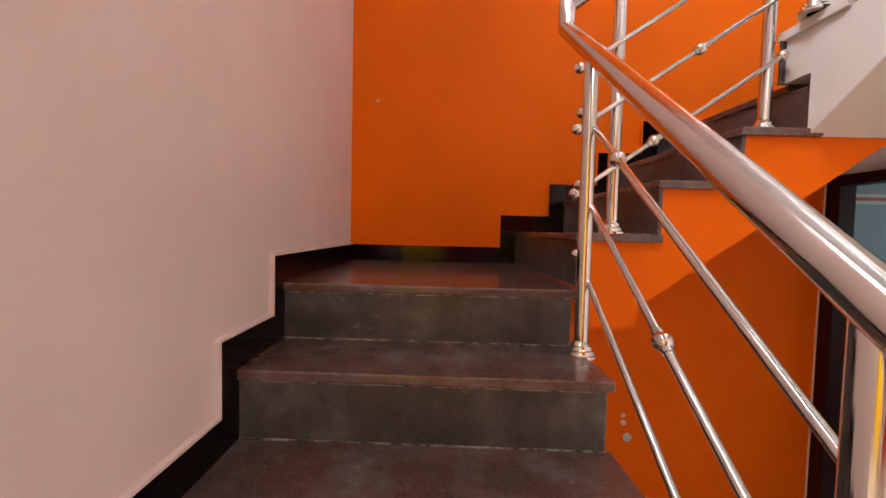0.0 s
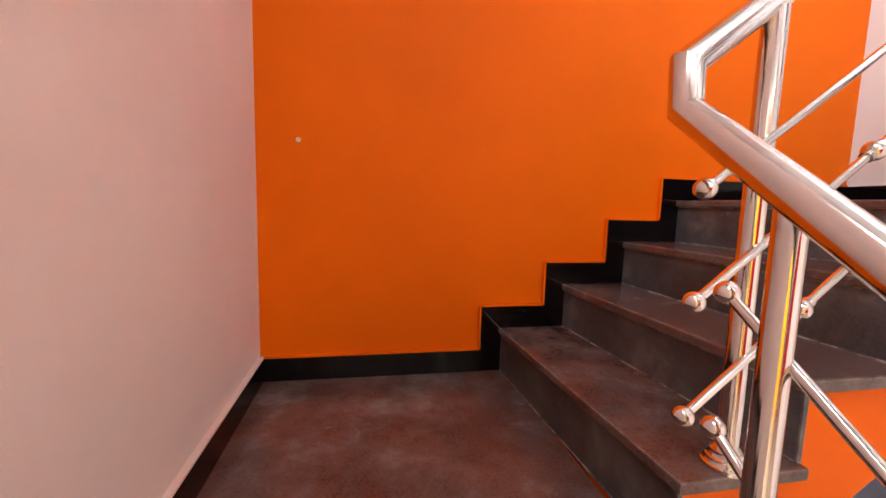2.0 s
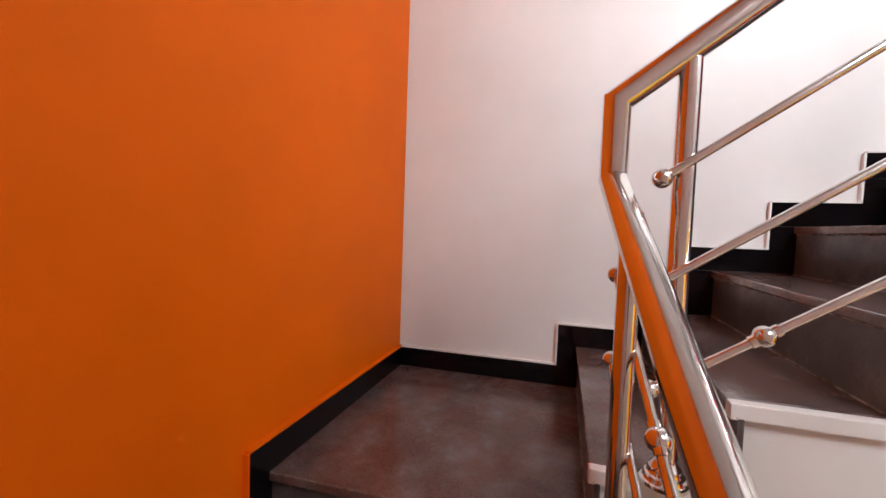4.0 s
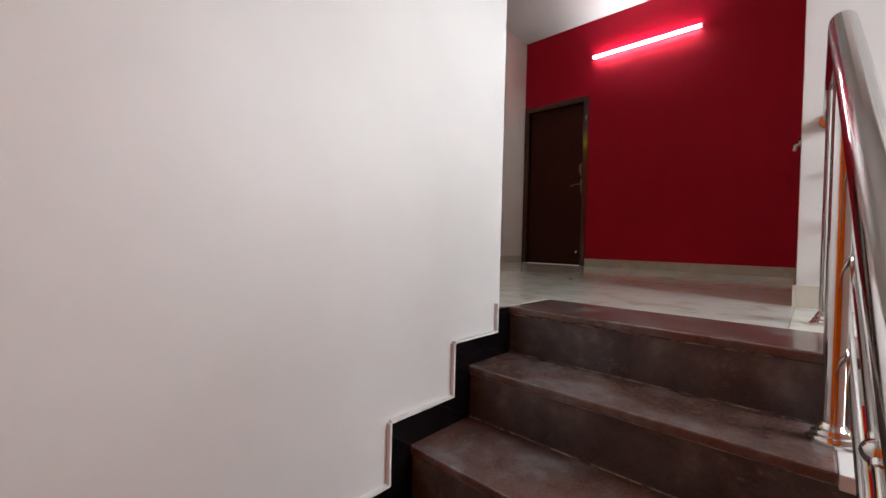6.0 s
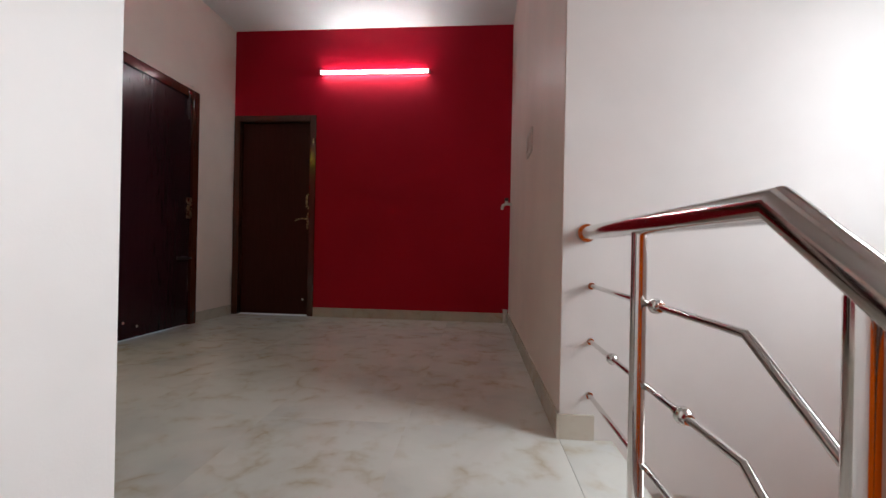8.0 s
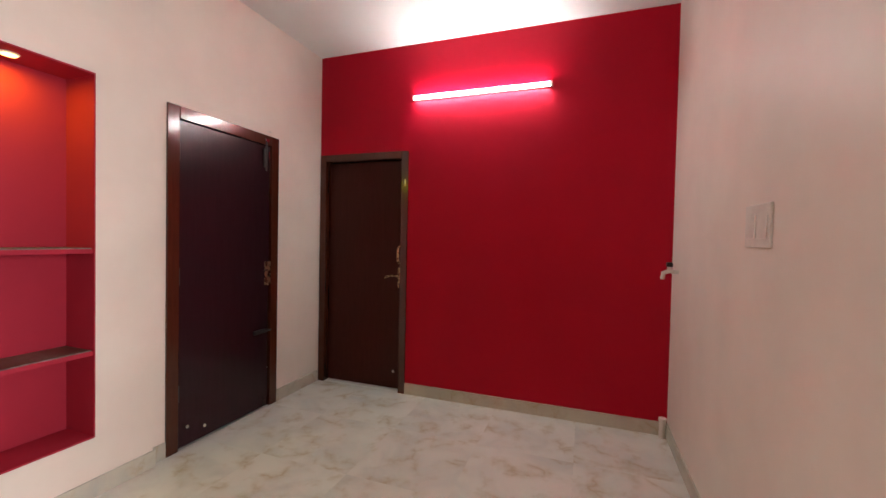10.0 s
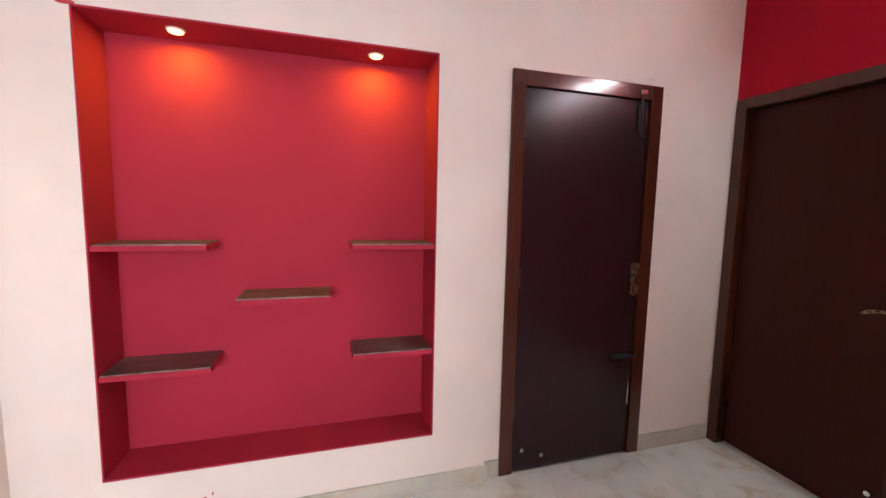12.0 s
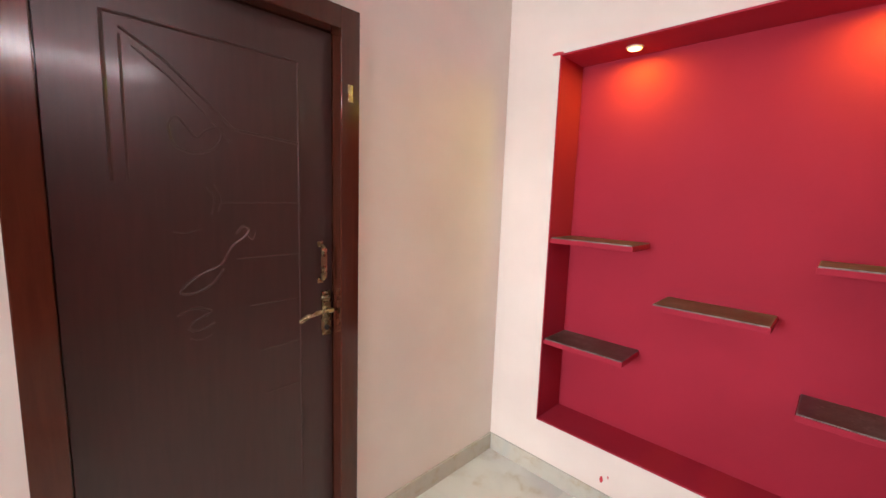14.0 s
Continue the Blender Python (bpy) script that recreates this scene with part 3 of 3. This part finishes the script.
# red niche lining and shelves
niche = holder("wall_niche_lining", (0, 0, 0), "recessed display niche painted matt red", "niche", kind="structure")
for n, b in (("back", (3.082, 3.1, NY0, NY1, NZ0, NZ1)), ("side", (NX - 0.001, 3.082, NY0, NY0 + 0.006, NZ0, NZ1)), ("side", (NX - 0.001, 3.082, NY1 - 0.006, NY1, NZ0, NZ1)), ("sill", (NX - 0.001, 3.082, NY0, NY1, NZ0 - 0.004, NZ0 + 0.004)), ("head", (NX - 0.001, 3.082, NY0, NY1, NZ1 - 0.004, NZ1 + 0.004))):
    under(niche, n, boxed(*b), NICHE)


def shelf(y0, y1, z):
    s = holder("niche_shelf", (2.98, (y0 + y1) / 2, z), "red edged wall shelf with a dark stone top", "shelf", "shelves in the niche")
    under(s, "board", boxed(NX + 0.006, 3.081, y0, y1, z - 0.026, z - 0.004, bevel=0.002), NICHE)
    under(s, "top", boxed(NX + 0.010, 3.080, y0 + 0.004, y1 - 0.004, z - 0.004, z + 0.001), SHELFTOP, "dusty dark stone top")


SHELFTOP = granite("shelf_stone", (0.06, 0.045, 0.042), (0.10, 0.06, 0.05), 0.3)
shelf(2.788, NY1 - 0.007, 1.255)
shelf(NY0 + 0.007, 2.212, 1.252)
shelf(2.303, 2.693, 1.022)
shelf(2.788, NY1 - 0.007, 0.738)
shelf(NY0 + 0.007, 2.211, 0.742)


def downlight(x, y, z, glow_mat, power, color, label, group):
    d = holder("downlight", (x, y, z), label, "spotlight", group)
    ring = tube(bmesh.new(), (x, y, z), (x, y, z - 0.006), 0.036, 24, 0.032)
    under(d, "bezel", ring, PLASTIC, smooth=True)
    lens = tube(bmesh.new(), (x, y, z - 0.006), (x, y, z - 0.010), 0.028, 20, 0.026)
    under(d, "lens", lens, glow_mat, "glowing warm lens", True)
    la = bpy.data.lights.new("downlight_beam", "AREA")
    la.shape, la.size, la.energy, la.color = "DISK", 0.045, power, color
    ob = new("downlight_beam", la)
    ob.location = (x, y, z - 0.014)


for y in (2.097, 2.891):
    downlight(2.965, y, NZ1 - 0.004, SPOT, 0.95, (1.0, 0.92, 0.03), "small round warm spotlight in the niche head", "niche spotlights")

# tube light on the red wall
lamp = holder("tube_light", (1.39, 0.0, 2.507), "lit white linear tube light on the red wall", "tube light")
under(lamp, "housing", boxed(0.83, 1.955, 0.0, 0.024, 2.495, 2.520, bevel=0.003), PLASTIC)
under(lamp, "diffuser", tube(bmesh.new(), (0.845, 0.036, 2.507), (1.94, 0.036, 2.507), 0.0145, 16), TUBE, "glowing diffuser", True)
for x in (0.83, 1.94):
    under(lamp, "end_cap", boxed(x, x + 0.016, 0.02, 0.055, 2.489, 2.525, bevel=0.003), PLASTIC)


# ---- doors: local x along the wall, y into the wall, z up ----
def door(name, m, w, hgt, recess, jamb, label, wall_t=0.14, frame_face=0.012, leaf=None):
    d = new(name)
    d.matrix_basis = m
    tagged(d, label, "door", kind="structure")
    f = bmesh.new()
    box(f, 0.0, jamb, -frame_face, wall_t, 0, hgt, bevel=0.003)
    box(f, w - jamb, w, -frame_face, wall_t, 0, hgt, bevel=0.003)
    box(f, jamb, w - jamb, -frame_face, wall_t, hgt - jamb, hgt, bevel=0.003)
    part("door_frame", f, FRAME, d, "glossy red-brown varnished frame")
    part("door_leaf", boxed(jamb + 0.003, w - jamb - 0.003, recess, recess + 0.035, 0.008, hgt - jamb - 0.003, bevel=0.002), leaf or LEAF, d)
    # added board behind the leaf, keeps sky light out of the leaf's gaps
    part("gap_blocker", boxed(jamb * 0.5, w - jamb * 0.5, max(recess + 0.036, 0.08), max(recess + 0.036, 0.08) + 0.012, 0.002, hgt - jamb * 0.5), FRAME, d)
    return d


def lever(d, x, y, z, way):
    """Lever handle on a long plate, with a pull handle above it."""
    p = part("lock_plate", boxed(x - 0.018, x + 0.018, y - 0.007, y, z - 0.086, z + 0.086, bevel=0.006), BRASS, d, "antique brass lock plate")
    b = tube(bmesh.new(), (x, y - 0.007, z + 0.02), (x, y - 0.05, z + 0.02), 0.009, 14)
    pipe(b, [(x, y - 0.05, z + 0.02), (x + way * 0.05, y - 0.052, z + 0.022), (x + way * 0.10, y - 0.05, z + 0.012), (x + way * 0.125, y - 0.046, z - 0.004)], 0.008, 12)
    part("lever", b, BRASS, p, smooth=True)
    k = tube(bmesh.new(), (x, y - 0.007, z - 0.055), (x, y - 0.012, z - 0.055), 0.010, 16)
    part("keyhole", k, DARKP, p, smooth=True)
    part("knob_rose", tube(bmesh.new(), (x, y - 0.007, z + 0.060), (x, y - 0.014, z + 0.060), 0.016, 16, 0.013), BRASS, p, smooth=True)


def pull(d, x, y, z):
    b = bmesh.new()
    for e in (1, -1):
        box(b, x - 0.011, x + 0.011, y - 0.006, y, z + e * 0.058, z + e * 0.078, bevel=0.002)
        tube(b, (x, y - 0.004, z + e * 0.066), (x, y - 0.030, z + e * 0.056), 0.007, 10)
    box(b, x - 0.011, x + 0.011, y - 0.036, y - 0.026, z - 0.056, z + 0.056, bevel=0.004)
    part("pull_handle", b, BRASS, d, "antique brass pull handle", True)


# door in the red wall, next to the corner
dB = door("door_2", pose(2.884, 0.0, 0, 0, 0, 180), 0.884, 2.08, 0.055, 0.062, "closed dark brown wooden door in the crimson wall", leaf=BROWN)
pull(dB, 0.784, 0.055, 1.193)
lever(dB, 0.794, 0.055, 0.989, -1)
part("hinge", boxed(0.852, 0.866, -0.016, -0.012, 1.78, 1.84, bevel=0.002), BRASS, dB)
part("door_stop", tube(bmesh.new(), (0.76, 0.055, 0.17), (0.76, 0.02, 0.17), 0.012, 14), STEEL, dB, smooth=True)
part("threshold_gap", boxed(0.065, 0.82, 0.05, 0.13, 0.001, 0.006), PLASTIC, dB)

# plain door beside the niche, its bolted inner face to the hall
dA = door("door_1", pose(XE, 1.45, 0, 0, 0, -90), 0.90, 2.10, 0.006, 0.075, "closed plain dark brown door with bolts beside the niche")
part("tower_bolt", tube(boxed(0.752, 0.782, -0.006, 0.006, 1.86, 2.0, bevel=0.002), (0.767, -0.012, 1.83), (0.767, -0.012, 2.05), 0.006, 10), IRON, dA, "dark painted tower bolt", True)
part("bolt_keeper", boxed(0.748, 0.786, -0.022, -0.012, 2.045, 2.07, bevel=0.003), STEEL, dA)
part("edge_strip", boxed(0.808, 0.816, 0.0, 0.006, 1.60, 1.98), STEEL, dA)
part("edge_strip", boxed(0.806, 0.814, 0.0, 0.006, 0.30, 0.86), STEEL, dA)
lk = part("rim_lock", boxed(0.775, 0.822, -0.012, 0.006, 0.95, 1.135, bevel=0.004), BRASS, dA, "worn brass rim lock")
part("thumb_turn", tube(bmesh.new(), (0.785, -0.012, 1.07), (0.745, -0.022, 1.07), 0.006, 10), STEEL, lk, smooth=True)
part("slide_bolt", tube(boxed(0.67, 0.79, -0.006, 0.006, 0.582, 0.612, bevel=0.002), (0.675, -0.012, 0.597), (0.83, -0.012, 0.597), 0.007, 10), IRON, dA, "dark painted slide bolt", True)
for x, z in ((0.12, 0.14), (0.24, 0.096)):
    part("door_stop", tube(bmesh.new(), (x, 0.006, z), (x, -0.03, z), 0.011, 12), STEEL, dA, smooth=True)
for z in (0.30, 1.02, 1.78):
    part("hinge", tube(bmesh.new(), (0.076, -0.004, z), (0.076, -0.004, z + 0.1), 0.007, 10), IRON, dA, smooth=True)

# carved door in the wall that joins the stair wall
dC = door("door_3", pose(DC0, YC, 0), DC1 - DC0, DCZ, 0.05, 0.075, "closed dark brown door with carved panel lines", leaf=CARVED)
W3 = DC1 - DC0
pull(dC, W3 - 0.128, 0.05, 1.18)
lever(dC, W3 - 0.106, 0.05, 0.983, -1)
part("hinge", boxed(W3 - 0.05, W3 - 0.03, -0.016, -0.012, 1.76, 1.82, bevel=0.002), BRASS, dC)


def carving(pts, r=0.004, soft=False):
    for _ in range(3 if soft else 0):              # corner cutting
        cut = [pts[0]]
        for (a, b), (c, e) in zip(pts, pts[1:]):
            cut += [(a * 0.75 + c * 0.25, b * 0.75 + e * 0.25), (a * 0.25 + c * 0.75, b * 0.25 + e * 0.75)]
        pts = cut + [pts[-1]]
    part("carved_line", pipe(bmesh.new(), [(x, 0.0515, z) for x, z in pts], r, 8), CARVED, dC, smooth=True)


bx = W3 - 0.205
carving([(bx, 1.87), (bx, 0.2)], 0.005)
carving([(0.20, 1.87), (bx, 1.87)], 0.005)
carving([(0.20, 1.87), (0.20, 1.45)], 0.005)
carving([(0.235, 1.82), (0.235, 1.45)], 0.004)
carving([(0.235, 1.84), (0.33, 1.78), (0.43, 1.69), (0.50, 1.62), (bx, 1.60)], 0.005)
carving([(0.26, 1.80), (0.34, 1.74), (0.43, 1.65), (0.49, 1.58)], 0.004)
for z, x in ((1.40, 0.46), (1.22, 0.50), (1.06, 0.54), (0.90, 0.56), (0.74, 0.58)):
    carving([(x, z - 0.004), (bx, z)], 0.003)
carving([(0.33, 1.61), (0.35, 1.645), (0.385, 1.60), (0.40, 1.575), (0.425, 1.61), (0.47, 1.625), (0.465, 1.58), (0.44, 1.55), (0.39, 1.535), (0.345, 1.55), (0.335, 1.575), (0.33, 1.61)], 0.0045, True)
carving([(0.42, 1.44), (0.445, 1.41), (0.43, 1.36)], 0.003, True)
carving([(0.44, 1.45), (0.465, 1.41), (0.45, 1.37)], 0.003, True)
carving([(0.33, 1.31), (0.36, 1.305), (0.40, 1.315)], 0.003, True)
carving([(0.50, 1.30), (0.52, 1.325), (0.545, 1.31), (0.52, 1.28), (0.49, 1.265), (0.47, 1.23), (0.455, 1.20), (0.40, 1.18), (0.36, 1.155), (0.335, 1.125), (0.38, 1.12), (0.43, 1.145), (0.46, 1.19)], 0.0045, True)
carving([(0.53, 1.30), (0.55, 1.27), (0.56, 1.30)], 0.003, True)
carving([(0.33, 1.06), (0.37, 1.08), (0.43, 1.06), (0.39, 1.045), (0.35, 1.02), (0.38, 1.0), (0.43, 1.02)], 0.0045, True)
carving([(0.36, 0.985), (0.39, 0.97), (0.42, 0.985)], 0.003, True)

# ---- small fittings of the hall ----
sw = holder("light_switch", (0, 1.45, 1.40), "white plastic switch plate on the cream wall", "switch")
under(sw, "plate", boxed(0.0, 0.010, 1.345, 1.555, 1.325, 1.475, bevel=0.003), PLASTIC)
under(sw, "rocker", boxed(0.010, 0.016, 1.365, 1.445, 1.355, 1.445, bevel=0.003), PLASTIC)
under(sw, "socket", boxed(0.010, 0.013, 1.46, 1.54, 1.355, 1.445, bevel=0.002), PLASTIC)

tap = holder("water_tap", (0.0, 0.20, 1.15), "white plastic bib tap with a dark knob", "tap")
under(tap, "spout", pipe(bmesh.new(), [(0.0, 0.20, 1.155), (0.055, 0.20, 1.158), (0.085, 0.20, 1.145), (0.092, 0.20, 1.105)], 0.013, 14), PLASTIC, smooth=True)
under(tap, "valve", tube(bmesh.new(), (0.052, 0.20, 1.16), (0.052, 0.20, 1.185), 0.014, 14), PLASTIC, smooth=True)
under(tap, "knob", boxed(0.034, 0.070, 0.185, 0.215, 1.185, 1.215, bevel=0.004), DARKP, "dark knob")
drain = holder("drain_pipe", (0.02, 0.05, 0.0), "short white capped drain pipe in the corner", "pipe")
under(drain, "pipe", tube(bmesh.new(), (0.034, 0.036, 0.0), (0.034, 0.036, 0.125), 0.022, 18), PLASTIC, smooth=True)
under(drain, "cap", tube(bmesh.new(), (0.034, 0.036, 0.118), (0.034, 0.036, 0.135), 0.025, 18), PLASTIC, smooth=True)

REDPAINT = plain("spilled_red_paint", (0.55, 0.03, 0.05), 0.4)
for y, z, a, b in ((2.83, 0.155, 0.008, 0.017), (3.2, 2.118, 0.03, 0.008), (2.80, 0.18, 0.003, 0.008)):
    bm = bmesh.new()
    bmesh.ops.create_uvsphere(bm, u_segments=12, v_segments=8, radius=1.0, matrix=Matrix.Translation((NX, y, z)) @ Matrix.Diagonal((0.0025, a, b, 1)))
    tagged(part("paint_splash", bm, REDPAINT), "small dried splash of red paint on the cream wall", "paint splash")
plug = tube(bmesh.new(), (-1.63, YO, -0.885), (-1.63, YO - 0.004, -0.885), 0.008, 14)
tagged(part("wall_plug", plug, PLASTIC), "small white plugged screw hole in the orange wall", "wall plug")
for x, z, r in ((-0.203, -2.715, 0.024), (-0.228, -2.632, 0.015), (-0.231, -2.59, 0.013)):
    tagged(part("wall_plug", tube(bmesh.new(), (x, YO, z), (x, YO - 0.006, z), r, 16), PLASTIC), "round grey plug in the orange wall under the stair", "wall plug")

tagged(part("wall_hook", tube(boxed(XE - 0.004, XE, 0.62, 0.67, 2.129, 2.137, bevel=0.001), (XE - 0.002, 0.645, 2.133), (XE - 0.016, 0.645, 2.136), 0.003, 8), PLASTIC), "small pale nail plate above the plain dark door", "wall hook")

# ---- wash room behind the east wall of the stair ----
WX, WY = 2.3, 5.9
wall("wall_washroom", [(XW + 0.17, WX, WY, WY + 0.1, -2.65, -0.9), (XW + 0.17, WX, 3.66, 3.76, GROUND, -0.9), (WX, WX + 0.12, 3.66, 3.9, GROUND, -0.9), (WX, WX + 0.12, 5.6, WY + 0.1, GROUND, -0.9), (WX, WX + 0.12, 3.9, 5.6, GROUND, -2.45), (WX, WX + 0.12, 3.9, 5.6, -1.0, -0.9), (XW + 0.07, XW + 0.17, YO + 0.2, WY + 0.1, GROUND, -0.9)], GREYBLUE, "grey-blue painted wash room walls behind the stair")
wall("wall_washroom_dado", [(XW + 0.17, WX, WY - 0.006, WY + 0.1, GROUND, -2.654)], CREAM, "pale tiled lower wall of the wash room")
structure("ceiling_washroom", boxed(XW + 0.16, WX + 0.12, 3.66, WY + 0.1, -0.9, -0.8), CEIL, "white painted ceiling of the wash room", "ceiling")
band = holder("tile_band", (0, 0, 0), "white and red border tiles in the wash room", "border tiles", kind="structure")
for z0, z1_, mt in ((-1.345, -1.322, PLASTIC), (-1.322, -1.300, REDPAINT), (-1.300, -1.278, PLASTIC)):
    under(band, "border_strip", boxed(XW + 0.18, WX, WY - 0.008, WY, z0, z1_), mt)
dW = new("door_4")
dW.matrix_basis = pose(XW + 0.056, 0, GROUND)
tagged(dW, "dark brown door frame of the wash room beside the stair", "door frame", kind="structure")
f = boxed(-0.006, 0.085, WD1 - 0.075, WD1, 0, WDZ - GROUND, bevel=0.004)
box(f, -0.002, 0.089, WD0, WD0 + 0.07, 0, WDZ - GROUND, bevel=0.004)
box(f, -0.004, 0.087, WD0 + 0.07, WD1 - 0.075, WDZ - GROUND - 0.055, WDZ - GROUND, bevel=0.004)
part("door_frame", f, JAMB, dW)
under(base, "skirting_tile", boxed(X1R + 0.01, XW + 0.048, YO - 0.011, YO, GROUND, GROUND + 0.085, bevel=0.0015), SKIRT)

# ---- ground storey seen through the well ----
unit = holder("display_counter", (-1.2, 0.2, GROUND), "red painted box counter with a pale edge", "counter")
under(unit, "body", boxed(-1.30, -1.02, 0.004, 0.35, GROUND, -1.55, bevel=0.01), NICHE)
under(unit, "top", boxed(-1.32, -1.0, 0.004, 0.37, -1.55, -1.52, bevel=0.005), NICHE)
dG = new("door_5")
dG.matrix_basis = pose(-3.25, 0.0, GROUND)
tagged(dG, "brown wooden door beside the yellow wall", "door", kind="structure")
part("door_leaf", boxed(0.0, 0.29, -0.05, 0.01, 0, 2.07, bevel=0.004), varnish("brown_wood", (0.20, 0.085, 0.025), 0.3), dG)
GL = (-0.45, 2.12, -0.3)
gl = holder("ceiling_light", GL, "lit round ceiling light on the ground storey", "ceiling light")
under(gl, "rim", tube(bmesh.new(), GL, (GL[0], GL[1], GL[2] - 0.02), 0.115, 28, 0.11), PLASTIC, smooth=True)
under(gl, "diffuser", tube(bmesh.new(), (GL[0], GL[1], GL[2] - 0.02), (GL[0], GL[1], GL[2] - 0.026), 0.10, 28, 0.097), DOWN, "glowing warm white diffuser", True)

# ---- windows ----
def window(name, x0, x1, ya, yb, za, zb):
    w = new(name)
    tagged(w, "plain framed glass window", "window", kind="structure")
    f = bmesh.new()
    for b in ((x0, x1, ya, ya + 0.05, za, zb), (x0, x1, yb - 0.05, yb, za, zb), (x0, x1, ya + 0.05, yb - 0.05, za, za + 0.05), (x0, x1, ya + 0.05, yb - 0.05, zb - 0.05, zb), (x0, x1, (ya + yb) / 2 - 0.02, (ya + yb) / 2 + 0.02, za + 0.05, zb - 0.05)):
        box(f, *b)
    part("window_frame", f, FRAME, w)
    g = part("pane", boxed((x0 + x1) / 2 - 0.003, (x0 + x1) / 2 + 0.003, ya + 0.05, yb - 0.05, za + 0.05, zb - 0.05), GLASS, w)
    g.visible_shadow = False


window("window_1", XL - 0.17, XL - 0.12, WY0, WY1, WZ0, WZ1)
# unseen window, added on the ground storey beside its fill lamp
window("added_window_2", -4.15, -4.10, 0.75, 2.05, -1.95, -0.75)
